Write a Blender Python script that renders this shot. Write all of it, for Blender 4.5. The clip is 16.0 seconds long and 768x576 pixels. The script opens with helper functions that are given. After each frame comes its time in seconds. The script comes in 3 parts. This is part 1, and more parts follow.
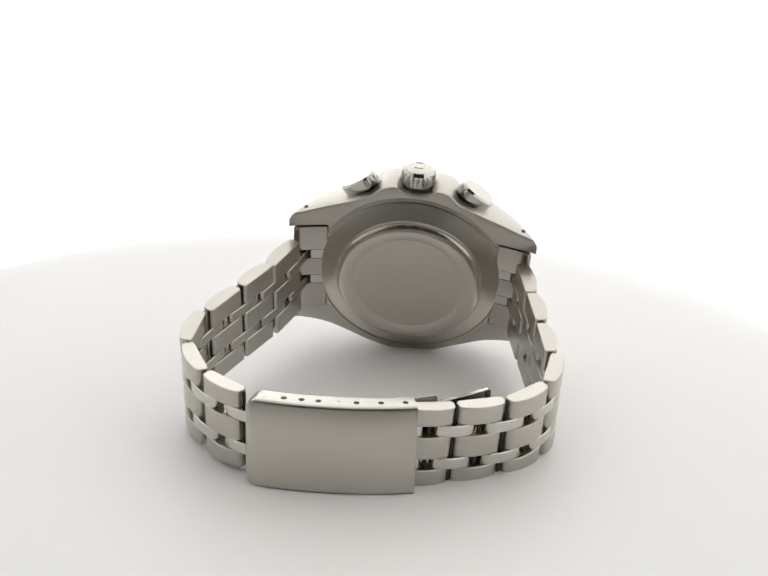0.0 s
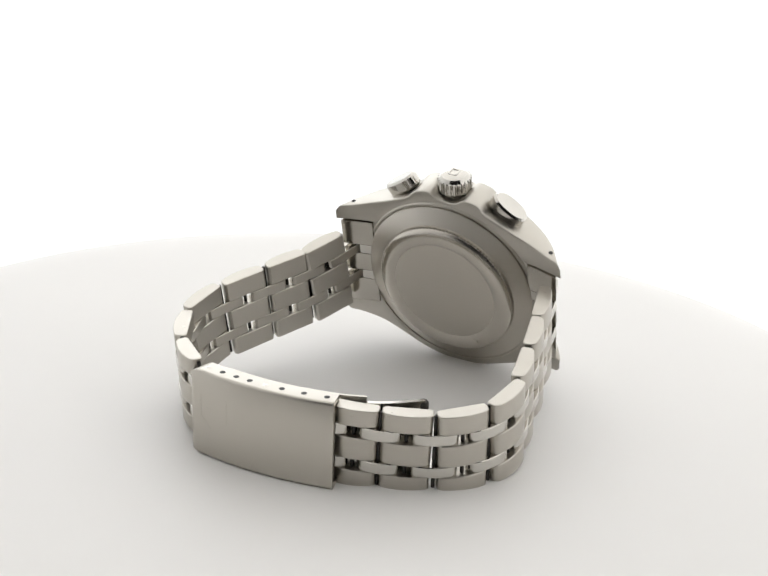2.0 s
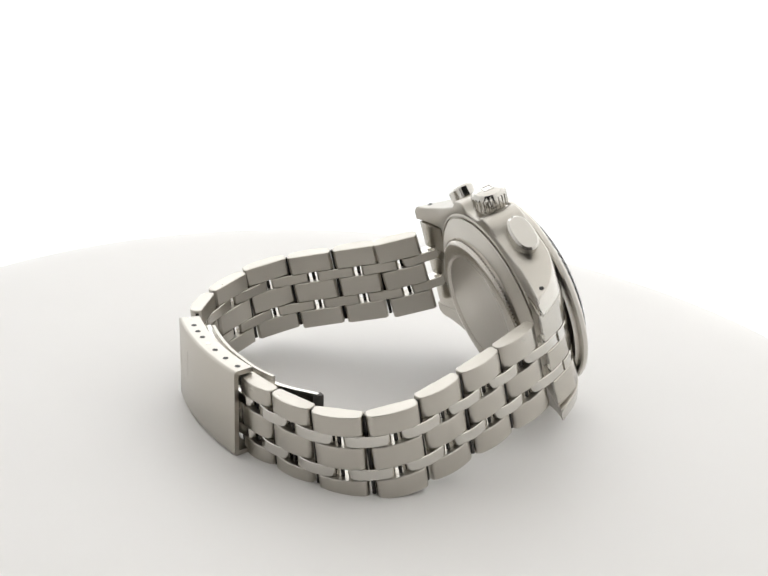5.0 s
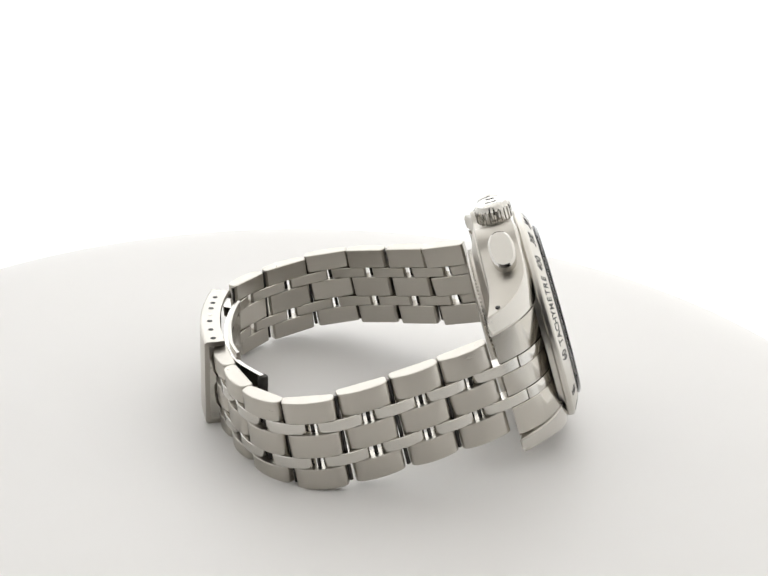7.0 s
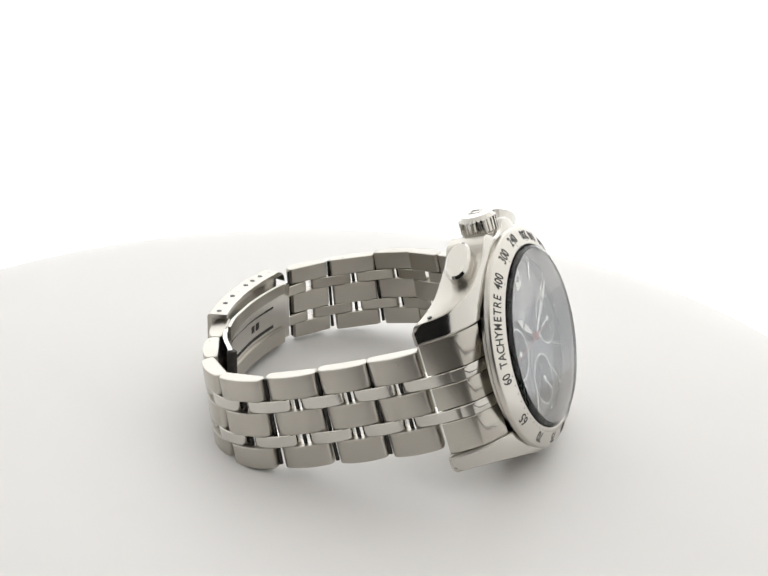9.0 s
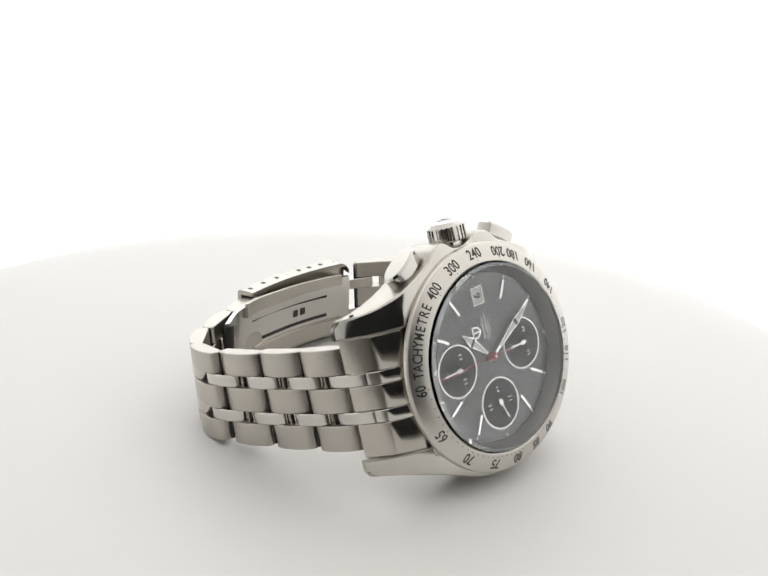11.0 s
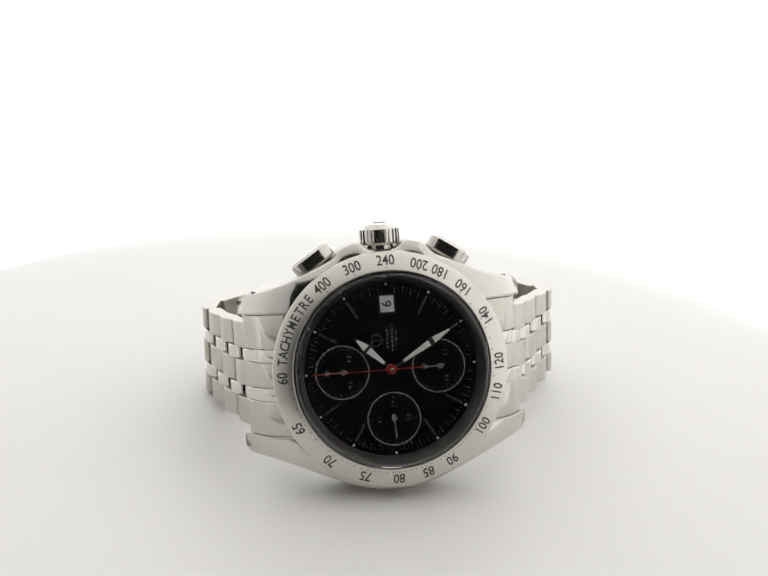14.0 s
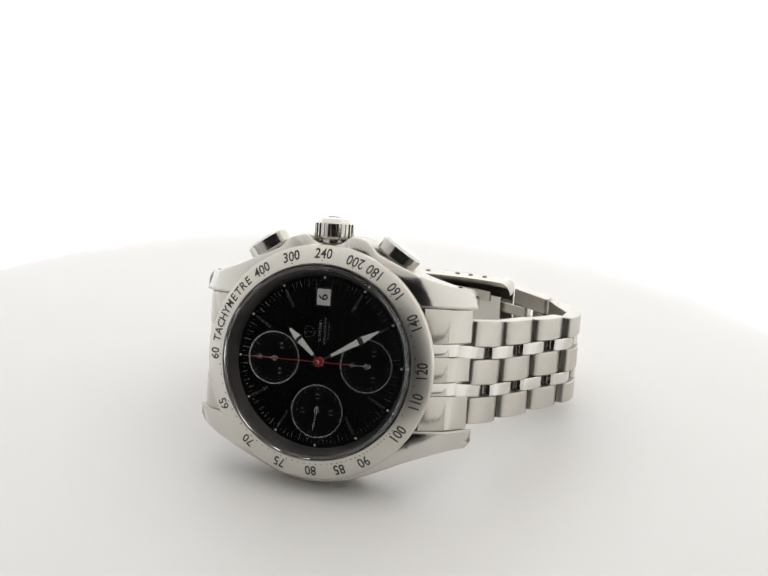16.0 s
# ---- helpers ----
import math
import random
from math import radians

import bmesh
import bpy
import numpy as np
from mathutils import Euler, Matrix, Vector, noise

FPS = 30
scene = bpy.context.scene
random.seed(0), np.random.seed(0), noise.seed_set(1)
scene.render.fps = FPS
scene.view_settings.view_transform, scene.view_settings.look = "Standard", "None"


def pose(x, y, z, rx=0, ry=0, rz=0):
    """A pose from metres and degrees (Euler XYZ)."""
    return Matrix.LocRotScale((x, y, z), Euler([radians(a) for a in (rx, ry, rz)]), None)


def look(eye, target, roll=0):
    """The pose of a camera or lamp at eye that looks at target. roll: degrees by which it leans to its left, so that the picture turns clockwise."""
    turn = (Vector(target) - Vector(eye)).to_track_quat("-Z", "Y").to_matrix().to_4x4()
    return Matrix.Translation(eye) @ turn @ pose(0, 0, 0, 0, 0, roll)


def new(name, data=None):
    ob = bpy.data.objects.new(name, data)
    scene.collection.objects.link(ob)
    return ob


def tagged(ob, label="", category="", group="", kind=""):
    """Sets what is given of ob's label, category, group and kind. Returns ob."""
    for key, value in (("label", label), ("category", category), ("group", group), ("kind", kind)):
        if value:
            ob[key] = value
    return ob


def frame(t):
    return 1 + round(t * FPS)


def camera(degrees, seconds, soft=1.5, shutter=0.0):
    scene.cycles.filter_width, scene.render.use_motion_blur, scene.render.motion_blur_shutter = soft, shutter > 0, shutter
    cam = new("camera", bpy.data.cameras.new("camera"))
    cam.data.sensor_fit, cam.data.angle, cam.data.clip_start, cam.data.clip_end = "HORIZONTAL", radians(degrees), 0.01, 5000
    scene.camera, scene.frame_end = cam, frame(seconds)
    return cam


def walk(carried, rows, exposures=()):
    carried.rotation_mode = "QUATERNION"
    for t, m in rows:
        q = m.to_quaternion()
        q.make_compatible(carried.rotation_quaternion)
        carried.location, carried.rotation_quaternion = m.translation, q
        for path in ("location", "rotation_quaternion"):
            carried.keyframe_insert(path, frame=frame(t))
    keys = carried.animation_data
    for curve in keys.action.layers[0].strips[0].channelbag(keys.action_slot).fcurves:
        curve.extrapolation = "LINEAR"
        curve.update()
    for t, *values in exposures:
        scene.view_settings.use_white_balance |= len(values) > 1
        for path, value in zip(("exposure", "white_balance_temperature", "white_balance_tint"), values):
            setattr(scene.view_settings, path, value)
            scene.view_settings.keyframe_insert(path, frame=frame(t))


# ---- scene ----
# A steel chronograph stands on its side on a slowly turning white table inside a light tent.
TURN_START, TURN_RATE = 171.41, -11.825          # degrees, degrees per second
SECONDS = 16.0
MM = 0.001

cam = camera(33.42, SECONDS, soft=1.6)
EYE = Vector((0.0, -0.2230, 0.11111))
AIM = EYE + Vector((-0.00044 * 0.932, 0.932, -0.36248))
walk(cam, [(0, look(EYE, AIM, 2.0)), (SECONDS, look(EYE, AIM, 2.0))])

# ---- light ----
world = bpy.data.worlds.new("tent_air")
world.use_nodes = True
world.node_tree.nodes["Background"].inputs[0].default_value = (1.0, 0.98, 0.96, 1)
world.node_tree.nodes["Background"].inputs[1].default_value = 0.05
scene.world = world


def area_lamp(name, eye, target, size_x, size_y, watts, colour):
    data = bpy.data.lights.new(name, "AREA")
    data.shape, data.size, data.size_y, data.energy, data.color = "RECTANGLE", size_x, size_y, watts, colour
    ob = new(name, data)
    ob.matrix_world = look(eye, target)
    return ob


area_lamp("ceiling_panel_lamp", (-0.06, -0.03, 0.52), (-0.06, -0.03, 0), 0.76, 0.96, 0.96, (1.0, 0.978, 0.935))
scene.view_settings.exposure = 0.0


# ---- materials ----
def material(name):
    m = bpy.data.materials.new(name)
    m.use_nodes = True
    return m, m.node_tree.nodes, m.node_tree.links, m.node_tree.nodes["Principled BSDF"]


def metal(name, colour, rough, bump, stretch, scale=900.0, rough_var=0.06):
    """Steel with fine brushing drawn out along one axis, and faint handling marks."""
    m, nodes, links, bsdf = material(name)
    bsdf.inputs["Base Color"].default_value = (*colour, 1)
    bsdf.inputs["Metallic"].default_value = 1.0
    co = nodes.new("ShaderNodeTexCoord")
    mp = nodes.new("ShaderNodeMapping")
    mp.inputs["Scale"].default_value = stretch
    fine = nodes.new("ShaderNodeTexNoise")
    fine.inputs["Scale"].default_value, fine.inputs["Detail"].default_value = scale, 4
    big = nodes.new("ShaderNodeTexNoise")
    big.inputs["Scale"].default_value, big.inputs["Detail"].default_value = 160, 3
    links.new(co.outputs["Object"], mp.inputs[0])
    links.new(mp.outputs[0], fine.inputs[0])
    links.new(co.outputs["Object"], big.inputs[0])
    mix = nodes.new("ShaderNodeMath")
    mix.operation = "ADD"
    links.new(fine.outputs[0], mix.inputs[0])
    links.new(big.outputs[0], mix.inputs[1])
    ramp = nodes.new("ShaderNodeMapRange")
    ramp.inputs[1].default_value, ramp.inputs[2].default_value = 0.6, 1.4
    ramp.inputs[3].default_value, ramp.inputs[4].default_value = max(rough - rough_var, 0.02), rough + rough_var
    links.new(mix.outputs[0], ramp.inputs[0])
    links.new(ramp.outputs[0], bsdf.inputs["Roughness"])
    b = nodes.new("ShaderNodeBump")
    b.inputs["Strength"].default_value, b.inputs["Distance"].default_value = bump, 0.00004
    links.new(fine.outputs[0], b.inputs["Height"])
    links.new(b.outputs[0], bsdf.inputs["Normal"])
    return m


def plain(name, colour, rough, metallic=0.0, var=0.0, scale=300.0, spec=0.5):
    m, nodes, links, bsdf = material(name)
    bsdf.inputs["Base Color"].default_value = (*colour, 1)
    bsdf.inputs["Roughness"].default_value = rough
    bsdf.inputs["Metallic"].default_value = metallic
    bsdf.inputs["Specular IOR Level"].default_value = spec
    if var:
        co = nodes.new("ShaderNodeTexCoord")
        n = nodes.new("ShaderNodeTexNoise")
        n.inputs["Scale"].default_value, n.inputs["Detail"].default_value = scale, 5
        links.new(co.outputs["Object"], n.inputs[0])
        mr = nodes.new("ShaderNodeMapRange")
        mr.inputs[1].default_value, mr.inputs[2].default_value = 0.3, 0.7
        mr.inputs[3].default_value, mr.inputs[4].default_value = 1 - var, 1.0
        links.new(n.outputs[0], mr.inputs[0])
        mul = nodes.new("ShaderNodeMix")
        mul.data_type, mul.blend_type = "RGBA", "MULTIPLY"
        mul.inputs[0].default_value = 1.0
        mul.inputs[6].default_value = (*colour, 1)
        links.new(mr.outputs[0], mul.inputs[7])
        links.new(mul.outputs[2], bsdf.inputs["Base Color"])
    return m


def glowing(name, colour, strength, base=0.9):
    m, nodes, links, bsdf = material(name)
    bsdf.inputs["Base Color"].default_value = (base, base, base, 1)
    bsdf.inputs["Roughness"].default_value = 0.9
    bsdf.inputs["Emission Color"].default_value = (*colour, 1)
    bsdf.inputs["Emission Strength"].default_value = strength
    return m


STEEL = (0.515, 0.488, 0.44)
BRUSHED = metal("brushed_steel", STEEL, 0.31, 0.10, (0.06, 0.06, 1.0), 6000, 0.04)
BRUSHED_LONG = metal("brushed_steel_along", STEEL, 0.29, 0.004, (1.0, 1.0, 0.04), 5000, 0.015)
END_STEEL = metal("satin_end_link_steel", STEEL, 0.19, 0.04, (0.06, 0.06, 1.0), 6000, 0.03)
POLISHED = metal("polished_steel", (0.62, 0.60, 0.56), 0.13, 0.05, (1, 1, 1), 500, 0.04)
CASE_STEEL = metal("satin_case_steel", (0.515, 0.49, 0.445), 0.35, 0.05, (0.3, 1.0, 1.0), 6000, 0.04)


def circular(m, amount):
    """Draws the gloss out along circles about the part's own axis."""
    nodes, links = m.node_tree.nodes, m.node_tree.links
    tan = nodes.new("ShaderNodeTangent")
    tan.direction_type, tan.axis = "RADIAL", "Z"
    bsdf = nodes["Principled BSDF"]
    bsdf.inputs["Anisotropic"].default_value = amount
    links.new(tan.outputs[0], bsdf.inputs["Tangent"])
    return m


BEZEL_STEEL = circular(metal("brushed_bezel_steel", (0.62, 0.596, 0.548), 0.31, 0.0, (1, 1, 1), 3000, 0.03), 0.3)
BACK_STEEL = circular(metal("case_back_steel", (0.56, 0.528, 0.475), 0.36, 0.05, (1, 1, 1), 2600, 0.05), 0.75)
RING_STEEL = metal("case_back_ring_steel", (0.56, 0.528, 0.475), 0.25, 0.0, (1, 1, 1), 900, 0.03)
DISC_STEEL = metal("case_back_disc_steel", (0.535, 0.503, 0.452), 0.34, 0.04, (1, 1, 1), 2600, 0.05)
LUG_POLISH = metal("polished_lug_steel", (0.60, 0.58, 0.54), 0.12, 0.01, (1, 1, 1), 700, 0.03)
MIRROR = metal("mirror_polished_metal", (0.85, 0.85, 0.84), 0.05, 0.0, (1, 1, 1), 500, 0.02)
DARK_STEEL = plain("shadowed_steel_recess", (0.05, 0.05, 0.05), 0.5, 0.6)
DIAL_BLACK = plain("black_satin_dial", (0.082, 0.082, 0.085), 0.08, 1.0, 0.0, 900, 0.15)
SUB_BLACK = plain("black_subdial", (0.012, 0.012, 0.0125), 0.4, 1.0, 0.0, 1500, 0.15)
# Crevice shade between links is put into this dark colour; hinge and stamp share it.
SHADE_STEEL = plain("shade_dark_steel", (0.065, 0.06, 0.055), 0.55, 0.5, 0.3, 900)
FLANGE = plain("dark_grey_metal_ring", (0.22, 0.212, 0.198), 0.30, 0.9, 0.2, 600)
INK = plain("black_enamel_fill", (0.03, 0.028, 0.025), 0.5)
PRINT = plain("grey_white_print", (0.70, 0.70, 0.69), 0.22, 0.92)
DIM_PRINT = plain("dim_grey_print", (0.42, 0.42, 0.42), 0.22, 0.95)
TRACK_PRINT = plain("mid_grey_print", (0.36, 0.36, 0.36), 0.22, 0.95)
LUME = plain("white_lume", (0.85, 0.85, 0.82), 0.5)
RED = plain("red_lacquer", (0.34, 0.010, 0.014), 0.30, 0.0, 0.25, 2500)
DATE_WHITE = plain("white_date_disc", (0.75, 0.75, 0.75), 0.6)
TABLE_WHITE = plain("matt_white_acrylic", (0.80, 0.788, 0.772), 0.55, 0.0, 0.02, 20)
# Backdrop and floor sheet emit added glow to reach the overexposed white.
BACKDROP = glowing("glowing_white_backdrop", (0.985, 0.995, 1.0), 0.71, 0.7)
GLOW_PAPER = glowing("glowing_paper_floor", (0.985, 0.995, 1.0), 0.34, 0.75)
# Unseen tent sides with added emission: left fills shadows, right brightens the dial.
LEFT_WALL = glowing("softly_glowing_tent_fabric", (1.0, 0.985, 0.95), 0.20, 0.75)
SIDE_WALL = glowing("glowing_tent_fabric", (1.0, 0.985, 0.95), 0.62, 0.7)
CEILING = plain("white_tent_fabric", (0.85, 0.84, 0.83), 0.9, 0, 0.03, 30)
TABLE_GREY = plain("grey_worktop", (0.22, 0.21, 0.20), 0.5, 0, 0.2, 30)
ROOM_DARK = plain("dark_room_wall", (0.006, 0.006, 0.0065), 0.8, 0, 0.2, 8)

GLASS, _n, _l, _b = material("sapphire_crystal")
_b.inputs["Base Color"].default_value = (1, 1, 1, 1)
_b.inputs["Roughness"].default_value = 0.0
_b.inputs["IOR"].default_value = 1.46
_b.inputs["Transmission Weight"].default_value = 1.0


# ---- mesh helpers ----
def part(name, bm, mat, parent, label="", smooth=True, angle=35, inside=None):
    bmesh.ops.recalc_face_normals(bm, faces=bm.faces)
    me = bpy.data.meshes.new(name)
    if smooth:
        lim = radians(angle)
        for e in bm.edges:
            e.smooth = not (len(e.link_faces) == 2 and e.calc_face_angle(0) > lim)
        for f in bm.faces:
            f.smooth = True
    bm.to_mesh(me)
    bm.free()
    me.materials.append(mat)
    if inside:
        me.materials.append(inside)
    ob = new(name, me)
    if parent:
        ob.parent = parent
    if label:
        tagged(ob, label)
    return ob


def loft(bm, rings, cap=True, closed=True):
    """Skins a run of rings of equal point count."""
    vs = [[bm.verts.new(p) for p in r] for r in rings]
    n = len(vs[0])
    for a, b in zip(vs, vs[1:]):
        for i in range(n if closed else n - 1):
            j = (i + 1) % n
            bm.faces.new((a[i], a[j], b[j], b[i]))
    if cap:
        bm.faces.new(vs[0])
        bm.faces.new(vs[-1])
    return bm


def lathe(bm, profile, n=96, wave=None):
    """Turns (radius, z) about the z axis; a radius of 0 closes the end. wave(i, k) scales radii."""
    rings = []
    for k, (r, z) in enumerate(profile):
        if r == 0:
            rings.append([bm.verts.new((0, 0, z))])
        else:
            rings.append([bm.verts.new(((r if wave is None else r * wave(i, k)) * math.cos(2 * math.pi * i / n),
                                        (r if wave is None else r * wave(i, k)) * math.sin(2 * math.pi * i / n), z)) for i in range(n)])
    for a, b in zip(rings, rings[1:]):
        for i in range(n):
            j = (i + 1) % n
            if len(a) == 1 and len(b) == 1:
                continue
            if len(a) == 1:
                bm.faces.new((a[0], b[i], b[j]))
            elif len(b) == 1:
                bm.faces.new((a[i], a[j], b[0]))
            else:
                bm.faces.new((a[i], a[j], b[j], b[i]))
    return bm


def moved(bm, m):
    bmesh.ops.transform(bm, matrix=m, verts=bm.verts)
    return bm


def plate(bm, outline, z0, z1, bevel=0.0, axis_order=(0, 1, 2)):
    """A plate of a 2D outline between two heights, with small chamfers."""
    cx = sum(p[0] for p in outline) / len(outline)
    cy = sum(p[1] for p in outline) / len(outline)

    def ring(z, inset):
        out = []
        for x, y in outline:
            d = math.hypot(x - cx, y - cy) or 1
            k = max(0.0, (d - inset) / d)
            q = (cx + (x - cx) * k, cy + (y - cy) * k, z)
            out.append(tuple(q[a] for a in axis_order))
        return out
    rings = [ring(z0, bevel), ring(z0 + bevel, 0), ring(z1 - bevel, 0), ring(z1, bevel)] if bevel else [ring(z0, 0), ring(z1, 0)]
    return loft(bm, rings)


# The case's own space (millimetres): x towards 6 o'clock, y towards the crown, z out of the dial.
CASE = Matrix(((0.99685, -0.06866, 0.03958, -1.385),
               (0.05901, 0.30961, -0.94903, -31.339),
               (0.05290, 0.94838, 0.31269, 22.097),
               (0, 0, 0, 1)))
UNIT = Matrix.Diagonal((MM, MM, MM, 1))
TO_CASE = UNIT @ CASE


def case_part(name, bm, mat, parent, label="", **kw):
    return part(name, moved(bm, TO_CASE), mat, parent, label, **kw)


def turned_part(name, bm, mat, parent, label="", **kw):
    """A part that keeps the case's axes as its own, so that circular brushing follows the dial's axis."""
    ob = part(name, moved(bm, UNIT), mat, parent, label, **kw)
    ob.matrix_basis = Matrix.Translation(CASE.translation * MM) @ CASE.to_quaternion().to_matrix().to_4x4()
    return ob


def turned_child(name, bm, mat, parent, label="", smooth=False):
    """A piece of a turned part, in the same axes."""
    return part(name, moved(bm, UNIT), mat, parent, label, smooth=smooth)


def clock(hour_angle, r):
    """A point of the dial at an angle from 12 o'clock."""
    a = radians(hour_angle)
    return Vector((-math.cos(a) * r, math.sin(a) * r))


def bar(bm, p, q, width, z0, z1, width_end=None):
    """A straight bar between two points of a plane."""
    p, q = Vector(p), Vector(q)
    d = (q - p).normalized()
    s = Vector((-d.y, d.x))
    w1 = width if width_end is None else width_end
    o = [p + s * width / 2, p - s * width / 2, q - s * w1 / 2, q + s * w1 / 2]
    return loft(bm, [[(v.x, v.y, z0) for v in o], [(v.x, v.y, z1) for v in o]])


def letters(text, size, mat_name, depth=0.02, bold=0.03):
    """The outline of a word in the built-in font as a bmesh, centred, in millimetres."""
    cu = bpy.data.curves.new("lettering", "FONT")
    cu.body, cu.size, cu.align_x, cu.align_y, cu.extrude = text, size, "CENTER", "CENTER", depth
    cu.resolution_u, cu.offset = 3, bold
    ob = bpy.data.objects.new("lettering", cu)
    scene.collection.objects.link(ob)
    me = bpy.data.meshes.new_from_object(ob.evaluated_get(bpy.context.evaluated_depsgraph_get()))
    bm = bmesh.new()
    bm.from_mesh(me)
    bpy.data.objects.remove(ob)
    bpy.data.curves.remove(cu)
    bpy.data.meshes.remove(me)
    return bm


# ---- setting ----
def build_setting():
    # backdrop: floor sheet that sweeps up behind the table
    bm = bmesh.new()
    prof = [(-0.145, -0.035)] + [(0.42 + 0.18 * math.sin(radians(a)), -0.035 + 0.18 * (1 - math.cos(radians(a)))) for a in range(0, 91, 10)] + [(0.60, 0.62)]
    rows = [[bm.verts.new((x, y, z)) for y, z in prof] for x in (-0.55, 0.55)]
    for i in range(len(prof) - 1):
        bm.faces.new((rows[0][i], rows[1][i], rows[1][i + 1], rows[0][i + 1]))
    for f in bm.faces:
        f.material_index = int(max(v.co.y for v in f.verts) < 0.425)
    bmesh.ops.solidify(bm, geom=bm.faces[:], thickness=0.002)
    tagged(part("backdrop", bm, BACKDROP, None, inside=GLOW_PAPER), "seamless white paper backdrop sweep with added glow for overexposure", "backdrop", kind="structure")
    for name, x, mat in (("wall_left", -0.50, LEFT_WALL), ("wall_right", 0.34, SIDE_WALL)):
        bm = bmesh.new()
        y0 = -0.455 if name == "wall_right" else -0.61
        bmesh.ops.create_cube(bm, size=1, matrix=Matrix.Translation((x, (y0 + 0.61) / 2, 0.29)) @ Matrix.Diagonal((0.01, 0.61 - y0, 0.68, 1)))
        tagged(part(name, bm, mat, None, smooth=False), "unseen white fabric side of light tent with added glow", "wall", kind="structure")
    bm = bmesh.new()
    bmesh.ops.create_cube(bm, size=1, matrix=Matrix.Translation((0, 0.0, 0.635)) @ Matrix.Diagonal((1.13, 1.22, 0.01, 1)))
    tagged(part("ceiling", bm, CEILING, None, smooth=False), "white fabric top of light tent", "ceiling", kind="structure")
    bm = bmesh.new()
    bmesh.ops.create_cube(bm, size=1, matrix=Matrix.Translation((-0.08, -0.435, -0.045)) @ Matrix.Diagonal((0.83, 0.57, 0.02, 1)))
    tagged(part("table_floor", bm, TABLE_GREY, None, smooth=False), "grey worktop before the light tent", "table", kind="structure")
    bm = bmesh.new()
    bmesh.ops.create_cube(bm, size=1, matrix=Matrix.Translation((0, -0.72, 0.29)) @ Matrix.Diagonal((1.13, 0.02, 0.68, 1)))
    tagged(part("wall_front", bm, ROOM_DARK, None, smooth=False), "dark room wall before the tent's open front", "wall", kind="structure")


def build_turntable():
    root = tagged(new("turntable"), "round matt white turntable with soft rounded edge", "turntable")
    bm = bmesh.new()
    n = 120
    prof = [(0, 0)] + [(r, 0) for r in (30, 60, 80, 94)]
    prof += [(94 + 22 * math.sin(radians(a)), -7 * (1 - math.cos(radians(a)))) for a in range(10, 91, 8)] + [(116, -30), (0, -30)]

    def wave(i, k):
        a = 2 * math.pi * i / n
        return 1 + 0.012 * math.sin(2 * a + 0.6) + 0.008 * math.sin(3 * a + 2.0)
    lathe(bm, prof, n, wave)
    part("table_top", moved(bm, UNIT), TABLE_WHITE, root)
    return root


# ---- the watch ----
OUTLINE = ((0, 20.5), (3.6, 20.2), (7.2, 19.25), (11.0, 17.65), (15.0, 15.95), (18.5, 14.75), (21.6, 13.9), (24.4, 13.45))


def run_at(run, x):
    """Height of a run of points at x."""
    x = abs(x)
    if x <= run[0].x:
        return run[0].y
    for a, b in zip(run, run[1:]):
        if x <= b.x:
            return a.y + (b.y - a.y) * (x - a.x) / (b.x - a.x)
    return run[-1].y


def shoulder(x):
    """Half height of the case's outline at x, which flares softly into the lugs."""
    return run_at(OUTLINE_CURVE, x)


def guard(x):
    """The crown guards: two low swellings beside the crown."""
    return 1.3 * math.exp(-((abs(x) - 5.4) / 2.5) ** 4) - 0.6 * math.exp(-(x / 2.6) ** 2)


LUG_PROFILE = ((0.0, -1.95), (8.0, -1.97), (12.0, -2.03), (14.0, -2.2), (15.6, -2.55), (17.0, -3.15), (18.4, -3.9), (19.6, -4.7), (20.8, -5.7), (22.0, -6.95), (23.0, -8.35), (23.8, -9.6), (24.3, -10.5), (24.6, -11.2))


def lug_top(x):
    """Height of the lugs' front surface at x, which falls away in a smooth curve."""
    return run_at(LUG_CURVE, x)


def spread(pts, n):
    """Points of a smooth curve through pts (Catmull-Rom)."""
    pts = [Vector(p) for p in pts]
    ext = [2 * pts[0] - pts[1]] + pts + [2 * pts[-1] - pts[-2]]
    out = []
    for i in range(1, len(ext) - 2):
        a, b, c, d = ext[i - 1:i + 3]
        for k in range(n):
            t = k / n
            out.append(0.5 * (2 * b + (c - a) * t + (2 * a - 5 * b + 4 * c - d) * t * t + (3 * b - a - 3 * c + d) * t ** 3))
    return out + [pts[-1]]


LUG_CURVE = spread([(x, z, 0) for x, z in LUG_PROFILE], 6)
OUTLINE_CURVE = spread([(x, y, 0) for x, y in OUTLINE], 6)


def lug_bottom(x):
    x = abs(x)
    if x < 16:
        return -9.9
    return -9.9 - 1.6 * ((x - 16) / 8.0) ** 1.4


def rounded_section(x, y0, y1, z0, z1, r):
    """A rounded rectangle in the plane of constant x."""
    r = min(r, (y1 - y0) * 0.45, (z1 - z0) * 0.45)
    out = []
    for cy, cz, a0 in ((y1 - r, z1 - r, 0), (y0 + r, z1 - r, 90), (y0 + r, z0 + r, 180), (y1 - r, z0 + r, 270)):
        for a in (0, 30, 60, 90):
            t = radians(a0 + a)
            out.append((x, cy + r * math.cos(t), cz + r * math.sin(t)))
    return out


